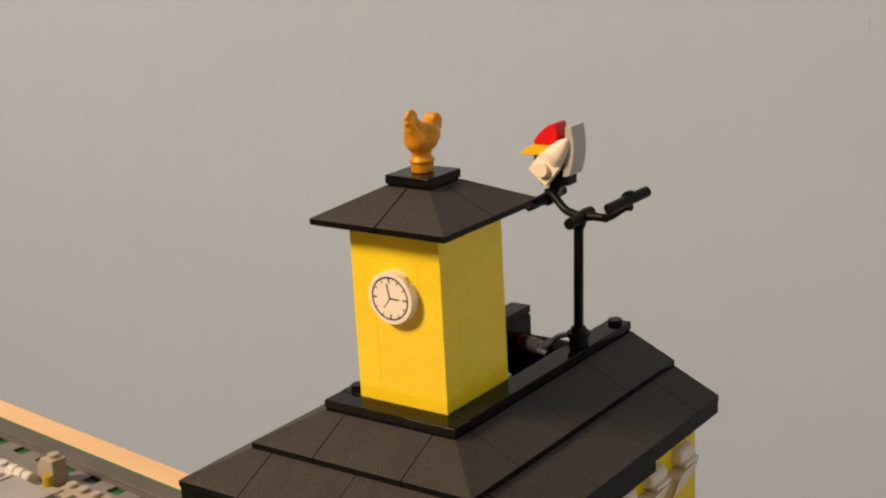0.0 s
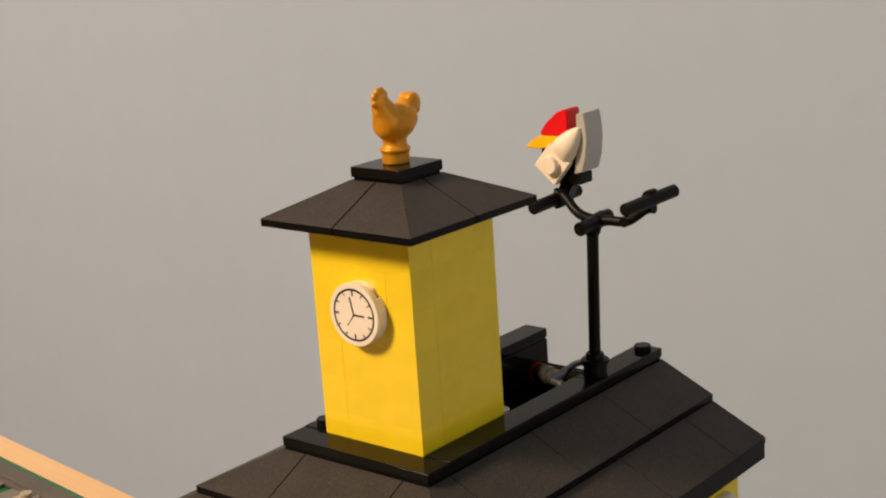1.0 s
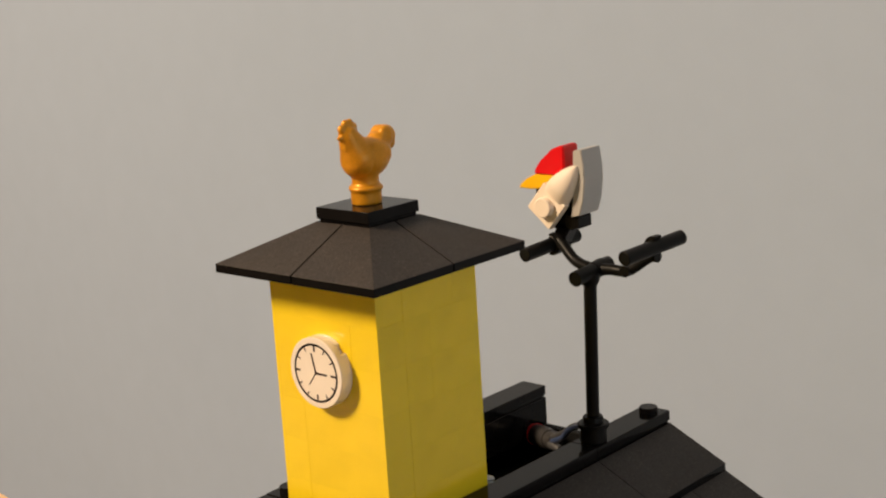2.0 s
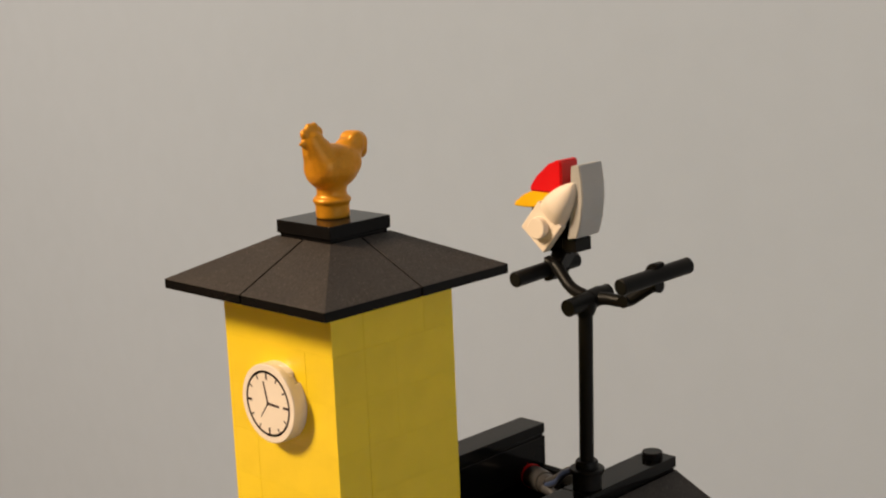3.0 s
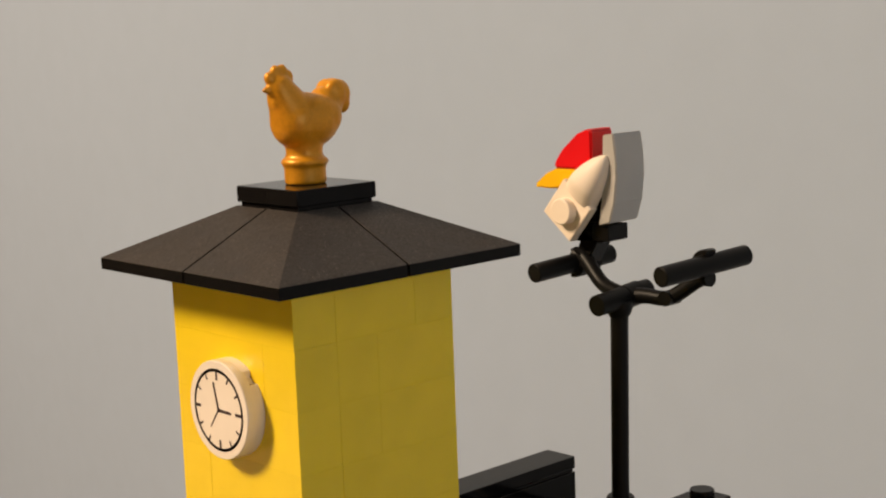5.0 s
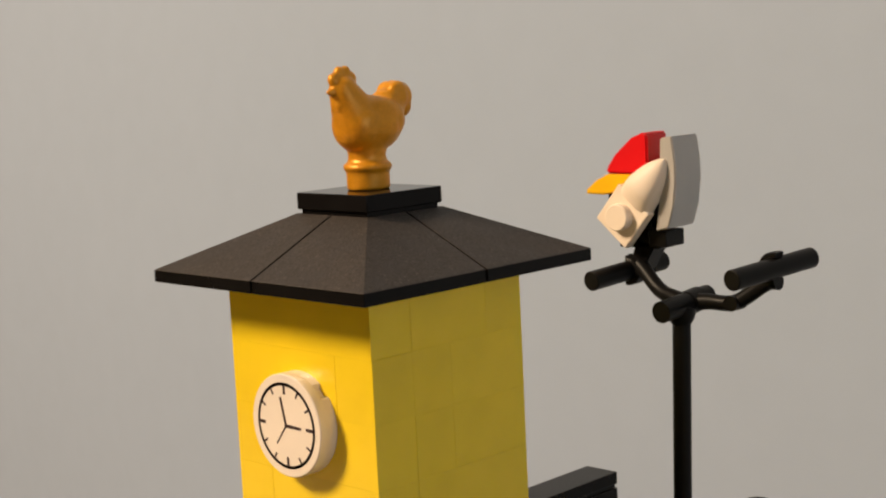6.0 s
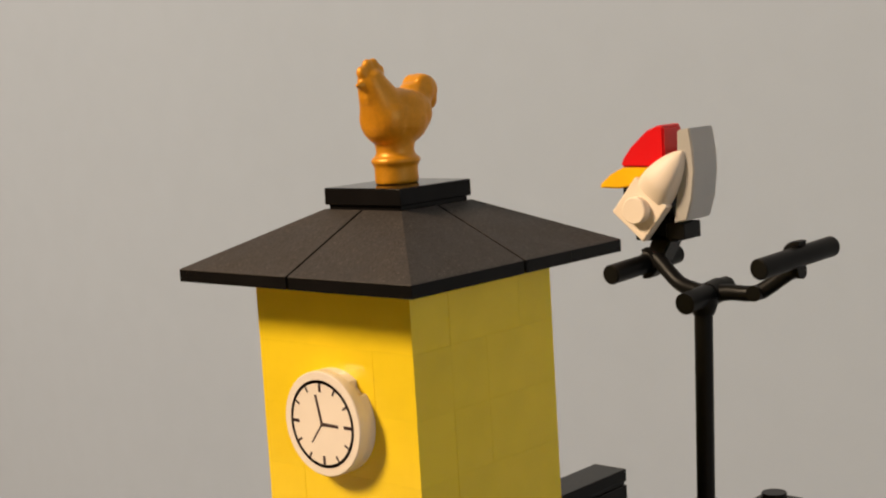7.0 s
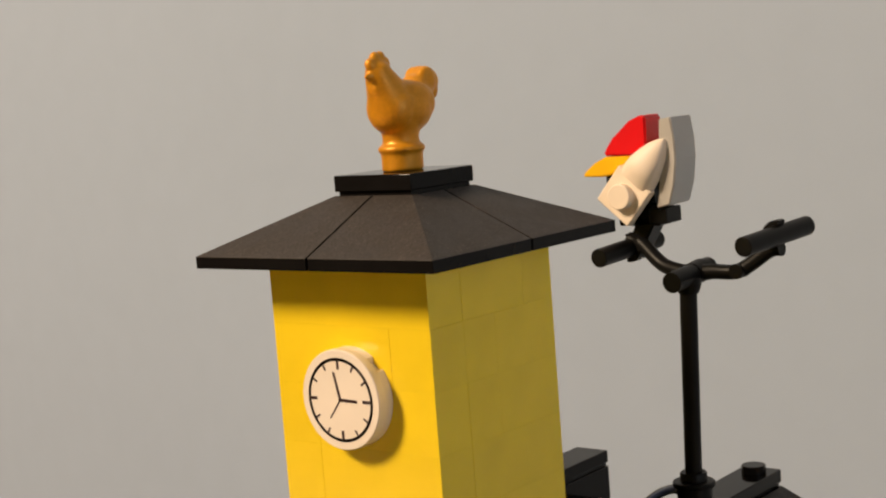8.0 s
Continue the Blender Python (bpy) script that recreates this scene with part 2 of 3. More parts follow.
room_box("wall_north", -2.2, 1.9, 0.2037, 0.40, -0.75, 1.95, WALL, "smooth pale grey painted wall behind the table", "wall")
room_box("wall_west", -2.32, -2.2, -1.9, 0.40, -0.75, 1.95, DIM_WALL, "plain beige painted side wall", "wall")
room_box("wall_south", -2.2, 1.9, -2.02, -1.9, -0.75, 1.95, DIM_WALL, "plain beige painted rear wall", "wall")
for y0, y1, z0, z1 in ((-1.9, -0.75, -0.75, 1.95), (0.25, 0.40, -0.75, 1.95), (-0.75, 0.25, -0.75, -0.15), (-0.75, 0.25, 0.95, 1.95)):
    room_box("wall_east", 1.9, 2.02, y0, y1, z0, z1, DIM_WALL, "plain beige painted side wall round an added window", "wall")
room_box("floor", -2.32, 2.02, -2.02, 0.40, -0.8, -0.75, CARPET, "brown carpet floor under the table", "floor")
room_box("ceiling", -2.32, 2.02, -2.02, 0.40, 1.95, 2.0, PLASTER, "plain grey painted ceiling", "ceiling")
# unseen window, added to go with the cool fill light
win = tagged(new("added_window_1"), "unseen white framed window added in the side wall", "window", kind="structure")
win.matrix_world = room
for bx in ((-0.75, -0.70, -0.15, 0.95), (0.20, 0.25, -0.15, 0.95), (-0.70, 0.20, -0.15, -0.1), (-0.70, 0.20, 0.9, 0.95)):
    part("window_frame", block(193, 199, bx[0] * 100, bx[1] * 100, bx[2] * 100, bx[3] * 100, 0.3), PAINT, win)

# hairline seam in the wall's paint, with a chip
seam = structure("wall_seam", join(block(-0.02, 0.02, -0.007, 0.0, -0.15, 12.0, 0.003), block(-0.06, 0.05, -0.03, 0.0, 0.45, 0.7, 0.014)), WALL,
                 "thin vertical paint seam with a small chip", "seam")
seam.matrix_world = room @ Matrix.Translation((0.0219, 0.2037, 0.1690))

# ---- table ----
table = thing("table", "pale wooden table with a clean straight back edge", "table")
table.matrix_world = room
part("tabletop", block(-46, 44, -42, 0.0, -2.6, 0.0, 0.08), WOOD, table)
for lx in (-41, 39):
    for ly in (-37, -6):
        part("leg", hull([(lx + s * a, ly + s2 * a, z) for s in (-1, 1) for s2 in (-1, 1) for a, z in ((3.0, -2.6), (2.2, -75.0))], 0.3), WOOD, table)

# ---- toy house: walls, two-tier roof, ridge rails ----
house = thing("toy_house", "yellow toy brick house with a black two-tier hipped roof", "toy house")
Z = TOP  # in the house's own frame the tower's eaves lie at this height

roof = part("roof", block(-5.0, 5.0, -5.0, 7.9, Z - 7.78, Z - 7.70, 0.0), BLACK, house, "black grained sloping roof pieces in two tiers")
_corner = slope_mesh(corner_slope(), "corner_slope")
_slopes = {w: slope_mesh(straight_slope(w), "slope") for w in (1.6, 3.2)}
for outer, z0, cuts_x, cuts_y in ((4.0, -6.72, (-1.6, 1.6), (-1.6, 1.6, 4.8, 8.0)), (5.6, -7.68, (-3.2, 0.0, 3.2), (-3.2, 0.0, 3.2, 6.4, 8.0))):
    turned_piece("corner_slope", _corner, roof, -outer, -outer, Z + z0, 0)
    turned_piece("corner_slope", _corner, roof, outer, -outer, Z + z0, 90)
    for a, b in zip(cuts_x, cuts_x[1:]):
        turned_piece("slope", _slopes[round(b - a, 2)], roof, a, -outer, Z + z0, 0)
    for a, b in zip(cuts_y, cuts_y[1:]):
        turned_piece("slope", _slopes[round(b - a, 2)], roof, outer, a, Z + z0, 90)
        turned_piece("slope", _slopes[round(b - a, 2)], roof, -outer, b, Z + z0, -90)
for x0, x1, y0, y1 in ((4.8, 5.57, 3.605, 7.99), (4.8, 5.57, -5.57, 3.595), (-5.57, -4.8, -5.57, 7.99), (-4.79, 4.79, -5.57, -4.8)):
    part("eave_plate", block(x0, x1, y0, y1, Z - (8.42 if y1 < 3.6 else 8.10), Z - 7.681, 0.0), BLACK, house)


def rail(x, cuts):
    for a, b in cuts:
        part("ridge_tile", tile_bm(0.8, b - a, 0.325), BLACK, house, at=(x, a, Z - 5.745))


part("front_tile", tile_bm(4.8, 0.8), BLACK, house, "long glossy black tile that mirrors the yellow tower", at=(-2.4, -2.4, Z - 5.76))
rail(1.6, ((-1.6, 4.8), (4.8, 8.0)))
rail(-2.4, ((-1.6, -0.8), (-0.8, 3.2), (3.2, 8.0)))
for sx, sy in ((2.0, 7.6), (-2.0, -1.2)):
    part("stud", turned(STUD, 24), BLACK, house, at=(sx, sy, Z - 5.44))
part("inner_plate", block(-3.15, 3.15, 1.66, 7.655, Z - 7.69, Z - 7.4, 0.01), MATTE_BLACK, house)
part("back_plate", join(block(-3.15, 3.15, 7.66, 7.95, Z - 7.69, Z - 6.73, 0.01), block(-1.58, 1.58, 7.7, 7.95, Z - 6.73, Z - 6.5, 0.01)), MATTE_BLACK, house)
part("plate_holder", block(0.9, 1.58, 1.62, 2.3, Z - 7.4, Z - 5.92, 0.01), BLACK_BAR, house)
part("clear_round_plate", turned([(0.30, 0.0), (0.30, 0.26), (0.28, 0.30), (0.2, 0.30), (0.2, 0.44), (0.18, 0.46)], 24), CLEAR, house,
     "small clear round plate beside the tower's foot", at=(1.26, 1.95, Z - 5.92))

part("base_plate", block(-6.4, 6.4, -6.4, 8.0, 0.17, 0.45, 0.02), DARK_GREY, house, "dark grey plate under the house")
walls = part("wall", block(-4.76, 4.76, -4.76, 7.94, 0.45, Z - 7.76, 0.0), YELLOW, house, "yellow brick walls under the eaves")
for yc in (0.75, 2.75, 4.75, 6.75):
    shutter = part("shutter", hull([(x, yc + dy, Z + z) for dy, z in ((0.38, -9.50), (-1.12, -9.62)) for x in (4.77, 5.30)]
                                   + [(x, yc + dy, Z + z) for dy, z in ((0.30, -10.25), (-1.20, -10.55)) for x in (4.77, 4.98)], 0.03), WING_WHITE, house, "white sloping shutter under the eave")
    part("cornice", join(turned([(0.20, -0.50), (0.27, -0.44), (0.29, -0.30), (0.29, 0.30), (0.27, 0.44), (0.20, 0.50)], 20, "y", (4.86, yc, Z - 9.22)),
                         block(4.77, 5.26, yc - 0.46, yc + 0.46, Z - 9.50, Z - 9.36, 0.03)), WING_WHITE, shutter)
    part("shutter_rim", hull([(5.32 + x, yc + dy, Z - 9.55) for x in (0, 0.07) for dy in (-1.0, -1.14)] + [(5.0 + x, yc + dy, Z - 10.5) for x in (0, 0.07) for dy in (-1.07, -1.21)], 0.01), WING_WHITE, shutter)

# ---- clock tower ----
tower = thing("clock_tower", "yellow toy brick clock tower with black pyramid roof on the house", "tower", z=-5.76)
B = 5.76
shaft = part("shaft", block(-1.52, 1.52, -1.52, 1.52, 0.0, B - 0.02, 0.0), YELLOW, tower, "glossy yellow brick shaft")
_bricks = {}


def brick(w, d, h, x, y, z):
    """A brick of the shaft with its corner at x, y, z."""
    key = (round(w, 2), round(d, 2), round(h, 2))
    if key not in _bricks:
        e, g = 0.0004, 0.005 if w > d else 0.0008
        ex, ey = (g, e) if w > d else (e, g)
        _bricks[key] = mesh_of(block(ex, w - ex, ey, d - ey, e, h - e, 0.0015), YELLOW, "brick")
    piece("brick", _bricks[key], shaft, (x, y, z))


# courses from the top: stud cuts of the clock side, of the shaded side, of the two hidden sides
COURSES = [
    (0.96, (0, 4), (1, 3, 4), (0, 3)),
    (0.96, (0, 3, 4), (1, 2, 4), (0, 2, 4)),
    (0.96, (0, 1, 4), (1, 2, 4), (0, 3)),
    (0.96, (0, 1, 4), (1, 4), (0, 2, 4)),
    (0.96, (0, 1, 4), (1, 4), (0, 3)),
    (0.96, (0, 1, 4), (1, 4), (0, 2, 4)),
]
zc = B
for h, front, side, hidden in COURSES:
    zc -= h
    for a, b in zip(front, front[1:]):
        brick((b - a) * P, P, h, -1.6 + a * P, -1.6, zc)
    for a, b in zip(side, side[1:]):
        brick(P, (b - a) * P, h, 0.8, -1.6 + a * P, zc)
    brick(P, 3 * P, h, -1.6, -0.8, zc)
    brick(2 * P, P, h, -0.8, 0.8, zc)

tower_roof = part("roof", join(block(-1.58, 1.58, -1.58, 1.58, B + 0.002, B + 0.5, 0.0), block(-2.35, 2.35, -2.35, 2.35, B + 0.01, B + 0.12, 0.0)), BLACK, tower, "black grained pyramid roof of four corner pieces")
for x, y, deg in ((-2.4, -2.4, 0), (2.4, -2.4, 90), (2.4, 2.4, 180), (-2.4, 2.4, 270)):
    turned_piece("corner_slope", _corner, tower_roof, x, y, B, deg)
part("cap_tile", join(rounded(-0.794, 0.794, -0.794, 0.794, 0.06, 0.32), block(-0.74, 0.74, -0.74, 0.74, 0.0, 0.07, 0.0)), BLACK, tower,
     "glossy black square cap tile", at=(0, 0, B + 0.96))

# the clock: a round printed tile on the front
def notched_disc(r, notch_r, a0, a1, y0, y1, n=72):
    """A disc with a bite out of its rim; angles clockwise from twelve."""
    bm = bmesh.new()
    loops = []
    for y in (y0, y1):
        loop = []
        for k in range(n):
            a = 360.0 * k / n
            q = notch_r if a0 <= a <= a1 else r
            loop.append(bm.verts.new((q * math.sin(radians(a)) * CM, y * CM, q * math.cos(radians(a)) * CM)))
        loops.append(loop)
    bm.faces.new(loops[0])
    bm.faces.new(loops[1][::-1])
    for k in range(n):
        bm.faces.new((loops[0][k], loops[0][(k + 1) % n], loops[1][(k + 1) % n], loops[1][k])).smooth = False
    bmesh.ops.recalc_face_normals(bm, faces=bm.faces)
    return bm


clock = part("clock", join(turned([(0.70, -0.14), (0.775, -0.15), (0.78, -0.16), (0.78, -0.305), (0.767, -0.32)], 56, "y"), notched_disc(0.778, 0.70, 38, 54, -0.155, -0.004)), CLOCK_WHITE, tower,
             "round white printed clock tile with dark marks", at=(0.0, -1.6, B - 2.05))
YF = -0.3215


def flat_ring(r0, r1, y, n=64):
    bm = bmesh.new()
    rings = [[bm.verts.new((r * math.cos(2 * math.pi * i / n) * CM, y * CM, r * math.sin(2 * math.pi * i / n) * CM)) for i in range(n)] for r in (r0, r1)]
    for i in range(n):
        bm.faces.new((rings[0][i], rings[0][(i + 1) % n], rings[1][(i + 1) % n], rings[1][i]))
    bmesh.ops.solidify(bm, geom=bm.faces[:], thickness=0.0015 * CM)
    return bm


def mark(angle, r0, r1, w0, w1=None):
    """A printed bar on the dial; angle clockwise from twelve, degrees."""
    a = radians(angle)
    u, v = Vector((math.sin(a), 0, math.cos(a))), Vector((math.cos(a), 0, -math.sin(a)))
    w1 = w0 if w1 is None else w1
    return hull([tuple(u * r + v * s * w / 2 + Vector((0, y, 0))) for r, w in ((r0, w0), (r1, w1)) for s in (-1, 1) for y in (YF, YF - 0.002)])


part("ring", flat_ring(0.605, 0.655, YF), PRINT, clock)
for hour in range(12):
    if hour == 3:
        part("hour_mark", mark(90, 0.45, 0.61, 0.05), PRINT, clock)
    else:
        part("hour_mark", mark(hour * 30, 0.475 if hour % 3 == 0 else 0.515, 0.61, 0.05 if hour % 3 == 0 else 0.034), PRINT, clock)
part("minute_hand", mark(-13, -0.0, 0.44, 0.052, 0.046), PRINT, clock)
part("hour_hand", mark(91, 0.0, 0.34, 0.055, 0.045), PRINT, clock)
part("second_hand", mark(218, 0.0, 0.38, 0.030, 0.024), PRINT, clock)
part("hand_hub", turned([(0.035, YF), (0.035, YF - 0.003)], 16, "y"), PRINT, clock)

# ---- golden rooster on the cap ----
def ball(x, y, z, rx, ry, rz, seg=20):
    bm = bmesh.new()
    bmesh.ops.create_uvsphere(bm, u_segments=seg, v_segments=seg // 2, radius=1.0)
    bmesh.ops.transform(bm, matrix=Matrix.Translation((x * CM, y * CM, z * CM)) @ Matrix.Diagonal((rx * CM, ry * CM, rz * CM, 1)), verts=bm.verts)
    return bm


def rooster_bm():
    foot = [
        turned([(0.335, 0.0), (0.335, 0.31)], 32),
        turned([(0.32, 0.28), (0.372, 0.31), (0.386, 0.35), (0.372, 0.39), (0.32, 0.42)], 32),
        turned([(0.31, 0.40), (0.29, 0.50), (0.31, 0.62), (0.37, 0.76)], 32),
    ]
    parts = [
        # trunk, breast and shoulders
        ball(0, 0.02, 0.98, 0.46, 0.54, 0.43), ball(0, -0.26, 0.98, 0.42, 0.36, 0.41), ball(0, 0.24, 1.04, 0.42, 0.36, 0.36),
        ball(0, -0.04, 1.12, 0.42, 0.42, 0.30), ball(0.20, 0.06, 1.12, 0.24, 0.38, 0.26), ball(-0.20, 0.06, 1.12, 0.24, 0.38, 0.26),
        # head, wattle, beak
        ball(0, -0.50, 1.53, 0.21, 0.22, 0.20), ball(0.05, -0.60, 1.30, 0.09, 0.10, 0.15), ball(-0.05, -0.60, 1.30, 0.09, 0.10, 0.15),
        hull([(-0.10, -0.60, 1.59), (0.10, -0.60, 1.59), (0.10, -0.60, 1.41), (-0.10, -0.60, 1.41), (0.03, -0.84, 1.50), (-0.03, -0.84, 1.50), (0.03, -0.83, 1.45), (-0.03, -0.83, 1.45)]),
        # comb
        *[ball(0, y, z, 0.09, 0.09, h) for y, z, h in ((-0.69, 1.66, 0.10), (-0.57, 1.74, 0.12), (-0.44, 1.75, 0.12), (-0.33, 1.66, 0.12))],
        # tail plume, broad and curled over at the tip
        ball(0, 0.42, 1.18, 0.28, 0.24, 0.30), ball(0, 0.36, 1.27, 0.25, 0.24, 0.22), ball(0, 0.54, 1.36, 0.26, 0.22, 0.25), ball(0, 0.66, 1.36, 0.22, 0.20, 0.23),
        ball(0, 0.72, 1.22, 0.17, 0.13, 0.18), ball(0.12, 0.52, 1.42, 0.12, 0.20, 0.18), ball(-0.12, 0.52, 1.42, 0.12, 0.20, 0.18),
    ]
    for k in range(14):
        q = k / 13
        parts.append(ball(0, -0.20 - 0.28 * q, 1.04 + 0.44 * q, 0.43 - 0.20 * q ** 0.7, 0.43 - 0.19 * q, 0.30 - 0.10 * q))
    upper = join(*parts)
    bmesh.ops.transform(upper, matrix=Matrix.Translation((0, 0.08 * CM, -0.02 * CM)) @ Matrix.Diagonal((1, 1, 1.035, 1)), verts=upper.verts)
    return join(upper, *foot)


rooster = tagged(new("rooster_figurine", mesh_of(rooster_bm(), GOLD, "rooster_figurine")),
                 "pearl gold rooster figurine on the tower's black cap tile", "figurine")
rooster.matrix_world = place(0.0, 0.0, 1.281)
mod = rooster.modifiers.new("remesh", "REMESH")
mod.mode, mod.voxel_size, mod.use_smooth_shade = "VOXEL", 0.00022, True
mod = rooster.modifiers.new("smooth", "SMOOTH")
mod.factor, mod.iterations = 0.5, 16

# ---- perch: black pole with two curved clip arms ----
perch = thing("perch_stand", "black plastic pole with two curved arms gripping short bars", "stand", z=-5.44)
HZ = 5.44
BASE, HUB = Vector((2.0, 5.2, 0.0)), Vector((2.25, 4.98, HZ - 1.14))
part("foot", turned([(0.32, 0.0), (0.32, 0.36), (0.38, 0.38), (0.39, 0.41), (0.39, 0.46), (0.37, 0.48), (0.25, 0.49), (0.25, 0.62), (0.23, 0.65)], 28), BLACK_BAR, perch,
     "ribbed round black foot", at=(2.0, 5.2, 0.0))
part("pole", tube([BASE + Vector((0, 0, 0.5)), HUB + Vector((-0.02, 0.02, -0.1))], 0.158, 20), BLACK_BAR, perch)
part("hub", join(tube([HUB + Vector((0, -0.60, -0.02)), HUB + Vector((0.03, 0.72, 0.08))], 0.185, 20), tube([HUB + Vector((0.01, 0.12, 0.02)), HUB + Vector((0.02, 0.46, 0.06))], 0.215, 20), tube([HUB + Vector((-0.01, 0.0, -0.30)), HUB + Vector((-0.01, 0.0, -0.24)), HUB + Vector((-0.005, 0.0, -0.14)), HUB], [0.172, 0.205, 0.235, 0.235], 20)), BLACK_BAR, perch,
     "black cross clip at the pole's head")
LB = (Vector((0.74, 4.43, HZ - 0.75)), Vector((0.84, 6.42, HZ - 0.64)))
RB = (Vector((3.68, 4.32, HZ - 0.51)), Vector((3.95, 6.32, HZ - 0.38)))


def arm(sign, bar, bend, end, knuckle):
    """A slim curved arm from the hub to the clip on a bar."""
    grip = bar[0].lerp(bar[1], 0.55)
    keys = [HUB + Vector((0.08 * sign, 0.26, 0.03)), HUB + Vector((0.34 * sign, 0.30, 0.06)), bend, grip + Vector((-0.20 * sign, 0, end - 0.05)), grip + Vector((0.04 * sign, 0, end))]
    pts = curve_points(keys, 6)
    bar_bm = tube(pts, [0.155 - 0.02 * math.sin(math.pi * i / len(pts)) for i in range(len(pts))], 12)
    if not knuckle:
        return bar_bm
    return join(bar_bm, tube([bend + Vector((0, -0.17, 0)), bend + Vector((0, 0.17, 0))], 0.135, 16))


def grip_bm(bar, start):
    """A C-shaped clip that holds a bar, from a start angle on."""
    c = bar[0].lerp(bar[1], 0.55)
    bm = bmesh.new()
    rows, n = [], 20
    for k in range(n + 1):
        a = radians(start + 205 * k / n)
        out = 0.27
        u = Vector((math.cos(a), 0, math.sin(a)))
        half = 0.14 - 0.05 * abs(2 * k / n - 0.7) ** 2 * 0.5
        rows.append([bm.verts.new((c + u * q + Vector((0, y, 0))) * CM) for q, y in ((0.18, -half), (out - 0.02, -half), (out, -half + 0.03), (out, half - 0.03), (out - 0.02, half), (0.18, half))])
    for a, b in zip(rows, rows[1:]):
        for i in range(6):
            bm.faces.new((a[i], a[(i + 1) % 6], b[(i + 1) % 6], b[i])).smooth = i in (2, 5)
    bm.faces.new(rows[0][::-1])
    bm.faces.new(rows[-1])
    bmesh.ops.recalc_face_normals(bm, faces=bm.faces)
    return bm


part("arm", arm(-1, LB, Vector((1.50, 5.38, HZ - 0.97)), 0.14, False), BLACK_BAR, perch)
part("arm", arm(1, RB, Vector((3.10, 5.32, HZ - 1.06)), -0.22, True), BLACK_BAR, perch)
for bar, start in ((LB, -100), (RB, 75)):
    part("grip", grip_bm(bar, start), BLACK_BAR, perch)
    d = (bar[1] - bar[0]).normalized()
    part("bar", tube([bar[0], bar[0] + d * 0.02, bar[1] - d * 0.02, bar[1]], [0.155, 0.175, 0.175, 0.155], 24), BLACK_BAR, perch)

# ---- brick-built bird on the perch ----
bird = thing("toy_bird", "brick-built white toy hen with red comb perched on a bar", "toy bird", x=-0.035, z=-0.5)
OZ = 0.5


def prism(outline, y0, y1, bevel=0.02):
    """A solid from an outline of (x, z) pairs, drawn from y0 to y1."""
    bm = bmesh.new()
    faces = []
    for y in (y0, y1):
        faces.append([bm.verts.new((x * CM, y * CM, (z + OZ) * CM)) for x, z in outline])
    n = len(outline)
    bm.faces.new(faces[0])
    bm.faces.new(faces[1][::-1])
    for i in range(n):
        bm.faces.new((faces[0][i], faces[0][(i + 1) % n], faces[1][(i + 1) % n], faces[1][i]))
    bmesh.ops.recalc_face_normals(bm, faces=bm.faces)
    if bevel:
        bmesh.ops.bevel(bm, geom=[e for e in bm.edges if e.calc_face_angle(0) > 0.5], offset=bevel * CM, segments=2, affect="EDGES", clamp_overlap=True)
    return bm


part("comb", prism([(0.43, 1.04), (0.44, 1.14), (0.62, 1.37), (0.98, 1.67), (1.26, 1.78), (1.34, 1.74), (1.34, 1.04)], 5.40, 6.0, 0.03), RED, bird, "bright red sloped comb")
part("beak", prism([(-0.08, 0.66), (-0.04, 0.74), (0.18, 0.91), (0.45, 1.03), (1.1, 1.03), (1.1, 0.76), (0.32, 0.65)], 5.42, 5.98, 0.025), ORANGE, bird, "bright orange beak")
part("body", join(block(0.36, 1.3, 5.52, 5.92, 0.05 + OZ, 0.82 + OZ, 0.02), block(0.62, 1.5, 5.48, 5.95, -0.28 + OZ, 0.1 + OZ, 0.02)), BLACK, bird, "black core bricks")
part("tail", prism([(1.66, 1.68), (1.90, 1.71), (1.96, 1.3), (1.97, 0.95), (1.91, 0.5), (1.79, 0.12), (1.52, 0.06), (1.60, 0.5), (1.63, 1.0)], 5.34, 6.12, 0.02), TAIL_WHITE, bird,
     "greyish white curved tail slab")
part("tail_plate", block(1.28, 1.66, 5.45, 6.0, -0.24 + OZ, 0.05 + OZ, 0.015), BLACK_BAR, bird, "black plate under the tail")
part("clip", join(hull([(x, y, z + OZ) for y in (5.48, 5.92) for x, z in ((0.78, -0.62), (1.08, -0.72), (1.02, -0.1), (1.40, -0.2))], 0.03), tube([(0.87, 5.5, -0.70 + OZ), (0.87, 5.9, -0.70 + OZ)], 0.235, 20)), BLACK, bird,
     "black clip round the perch bar")


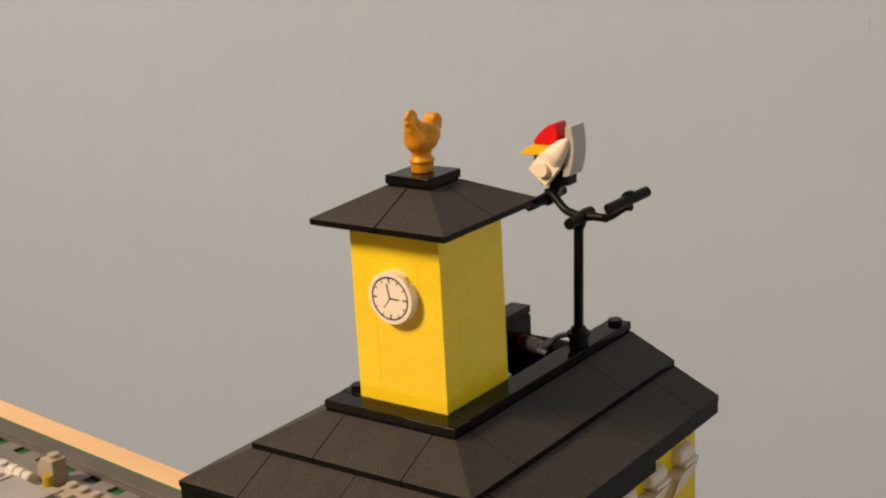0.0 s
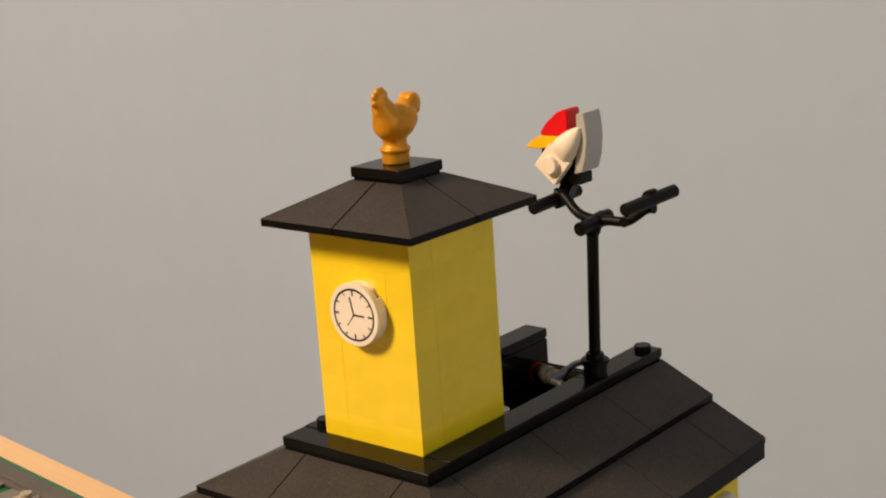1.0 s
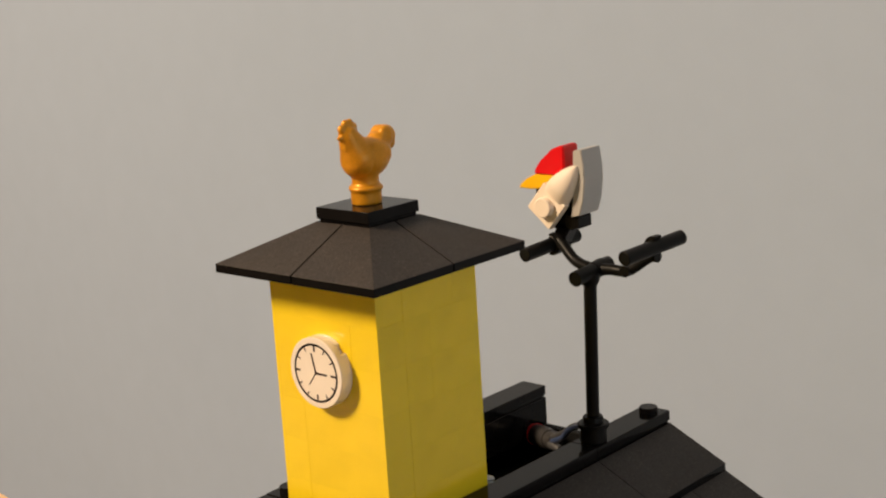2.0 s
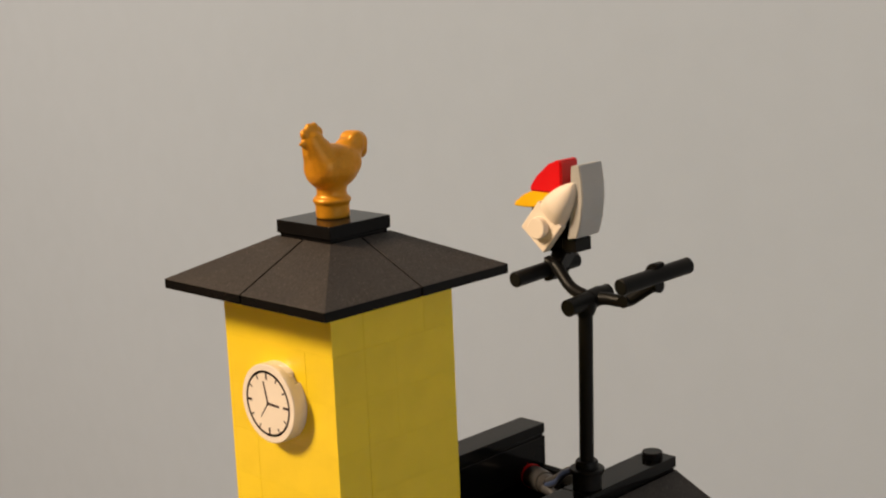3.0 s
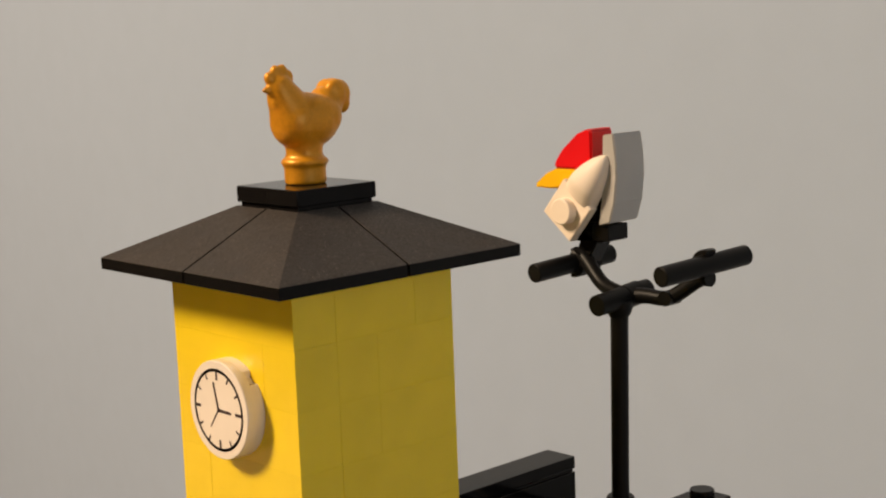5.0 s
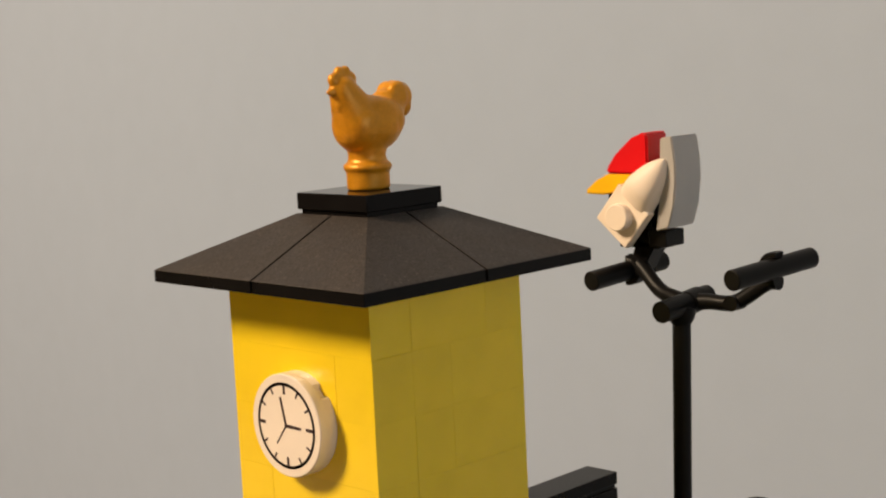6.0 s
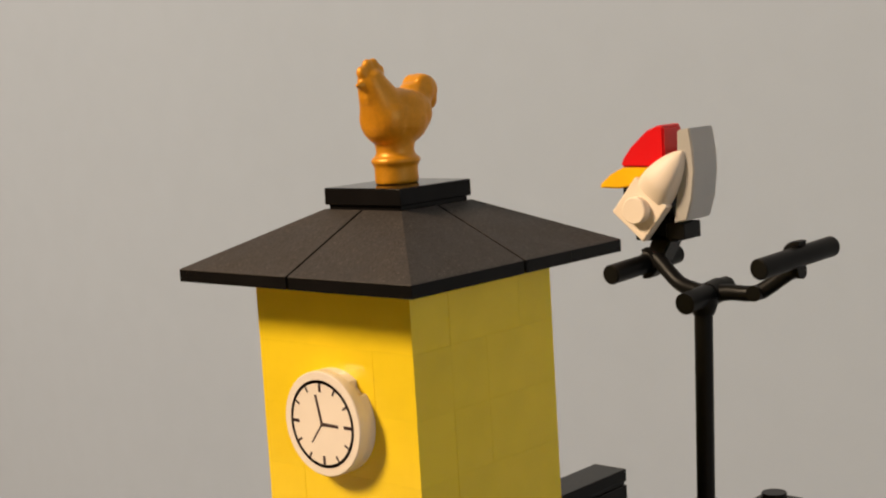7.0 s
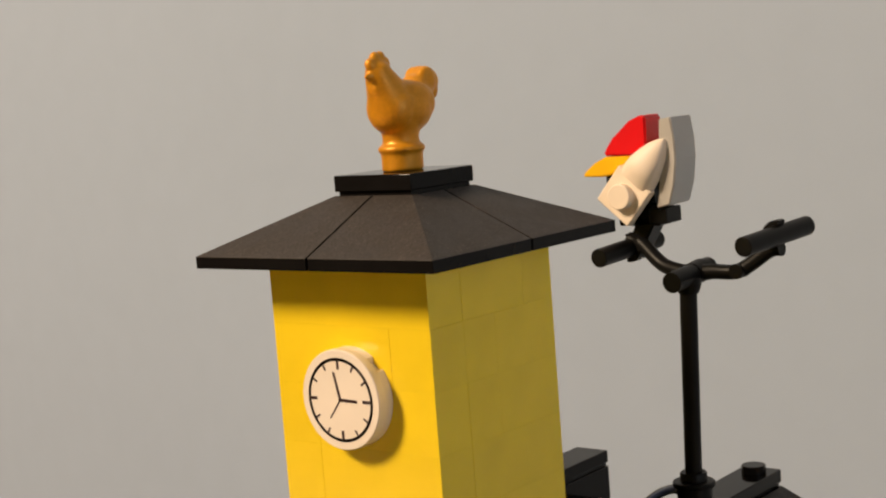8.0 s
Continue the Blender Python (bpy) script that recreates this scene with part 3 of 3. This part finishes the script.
def wing(y, side):
    """A plate with one stud and a curved tip, tilted like a folded wing."""
    c, s = math.cos(radians(50)), math.sin(radians(50))
    ex, ez = Vector((c, 0, s)), Vector((-s, 0, c))
    o = Vector((0.67, 0, 0.0 + OZ))

    def at(u, v, d):
        p = o + ex * u + ez * v
        return (p.x, y + side * d, p.z)

    plate = hull([at(u, v, d) for u in (0.0, 0.82) for v in (-0.41, 0.41) for d in (0.0, 0.2)], 0.02)
    tip = []
    for k in range(13):
        u = 0.74 + 0.98 * k / 12
        q = max(0.0, 1 - ((u - 0.74) / 0.98) ** 2.0) ** 0.75
        w, h = 0.02 + 0.345 * q, 0.08 + 0.30 * q * min(1.0, 0.6 + (u - 0.74) * 1.4)
        tip += [at(u, w * math.cos(a), h * math.sin(a) ** 0.6) for a in (math.pi * n / 10 for n in range(11))]
    stud = turned([(0.24, 0.0), (0.24, -0.15), (0.22, -0.17)] if side < 0 else [(0.24, 0.0), (0.24, 0.15), (0.22, 0.17)], 24, "y")
    c0 = at(0.40, 0, 0.2)
    bmesh.ops.translate(stud, verts=stud.verts, vec=tuple(v * CM for v in c0))
    return join(plate, smooth_hull(tip), stud)


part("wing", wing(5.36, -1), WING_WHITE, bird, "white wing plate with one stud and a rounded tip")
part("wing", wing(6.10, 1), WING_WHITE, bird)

# ---- light cable lying in the open ridge ----
lead = thing("light_cable", "grey plug with red ring and thin cables in the ridge", "cable", z=-6.4)
LZ = 6.4
A0, A1 = Vector((-1.55, 7.36, LZ - 6.62)), Vector((-0.30, 6.66, LZ - 6.38))
part("plug", tube([A0, A0.lerp(A1, 0.75), A0.lerp(A1, 0.76), A1], [0.29, 0.28, 0.24, 0.22], 24), DARK_GREY, lead)
part("plug_ring", tube([A0.lerp(A1, 0.02), A0.lerp(A1, 0.13)], 0.305, 24), RED, lead, "red ring")
part("wire", tube(curve_points([A1 + Vector((-0.15, 0.0, 0.06)), (0.25, 6.30, LZ - 5.92), (0.85, 5.92, LZ - 5.52), (1.42, 5.64, LZ - 5.30), (1.72, 5.45, LZ - 5.36)], 6), 0.09, 10), CABLE, lead)
part("wire", tube(curve_points([A1 + Vector((-0.15, -0.05, -0.02)), (0.25, 6.22, LZ - 6.02), (0.8, 5.80, LZ - 5.58), (1.4, 5.50, LZ - 5.28), (1.75, 5.35, LZ - 5.36)], 6), 0.075, 10), BLUE_WIRE, lead, "blue wire")
part("wire_tip", tube([A1 + Vector((-0.1, -0.1, -0.06)), A1 + Vector((0.12, -0.18, -0.06)), A1 + Vector((0.30, -0.24, -0.08))], [0.13, 0.12, 0.09], 12), CABLE, lead, "grey wire tip")


# ---- the layout beside the house ----
def on_table(ob, x, y, z=0.0, deg=0.0):
    ob.matrix_world = room @ Matrix.Translation((x * CM, y * CM, z * CM)) @ Matrix.Rotation(radians(deg), 4, "Z")
    return ob


base = on_table(tagged(new("baseplate", mesh_of(block(-45, 22, -26, -1.5, 0.0, 0.16, 0.01), GREEN, "baseplate")), "flat green toy baseplate on the table", "baseplate"), 0, 0)
track = on_table(thing("toy_track", "stone grey toy train track over green baseplate", "toy track"), 0, 0)
part("rail", block(-44, -8, -2.75, -1.92, 0.165, 0.40, 0.06), DARK_STONE, track)
part("rail", block(-44, -8, -3.02, -2.76, 0.165, 0.34, 0.03), DARK_STONE, track)
SLEEP = 1.77
for k in range(19):
    part("sleeper", block(-43.36 + SLEEP * k, -42.36 + SLEEP * k, -3.60, -3.03, 0.165, 0.31, 0.02), STONE_GREY, track)
part("track_bed", block(-44, -8, -5.0, -3.61, 0.165, 0.36, 0.03), STONE_GREY, track)


def studded(w, d, h=0.32):
    return join(block(0, w * P, 0, d * P, 0, h, 0.015), *[turned(STUD, 16, at=((i + 0.5) * P, (j + 0.5) * P, h)) for i in range(w) for j in range(d)])


plate = on_table(thing("tan_plate", "tan studded plate lying beside the track", "plate"), -20.5, -5.85, 0.365, 0)
part("plate", studded(8, 2), TAN, plate)
post = on_table(thing("tan_gatepost", "tan tapered toy gatepost with one stud on top", "post"), -22.1, -4.98, 0.365)
part("post", hull([(x, y, z) for y in (0, 0.72) for x, z in ((0, 0), (1.25, 0), (0, 0.78), (0.1, 1.02), (0.42, 1.34), (1.2, 1.34))], 0.03), TAN, post)
part("stud", turned(STUD, 20, at=(0.84, 0.36, 1.34)), TAN, post)
shed = on_table(thing("toy_shed", "light grey flat toy roof with a white log ridge", "toy shed"), -23.1, -7.35, 0.165)
part("support", block(-2.0, 3.6, -6.2, 2.15, 0.0, 0.6, 0.02), TAN, shed)
part("roof", hull([(x, y, z - d) for x in (0.95, 3.78) for y, z in ((-7.0, 0.80), (1.40, 0.98)) for d in (0.0, 0.3)], 0.03), LIGHT_GREY, shed)
for k in range(3):
    part("log", turned([(0.20, 0), (0.26, 0.05), (0.26, 0.46), (0.20, 0.51)], 20, "x", (0.05 + 0.57 * k, 1.70, 0.90)), OFF_WHITE, shed)
part("white_plate", studded(3, 2), OFF_WHITE, shed, at=(-1.75, 0.5, 0.6))
part("round_brick", turned([(0.24, 0), (0.24, 0.78), (0.21, 0.83)], 20, at=(2.18, 2.12, 0.2)), SHADED_YELLOW, shed, "yellow round brick with shade in its colour")
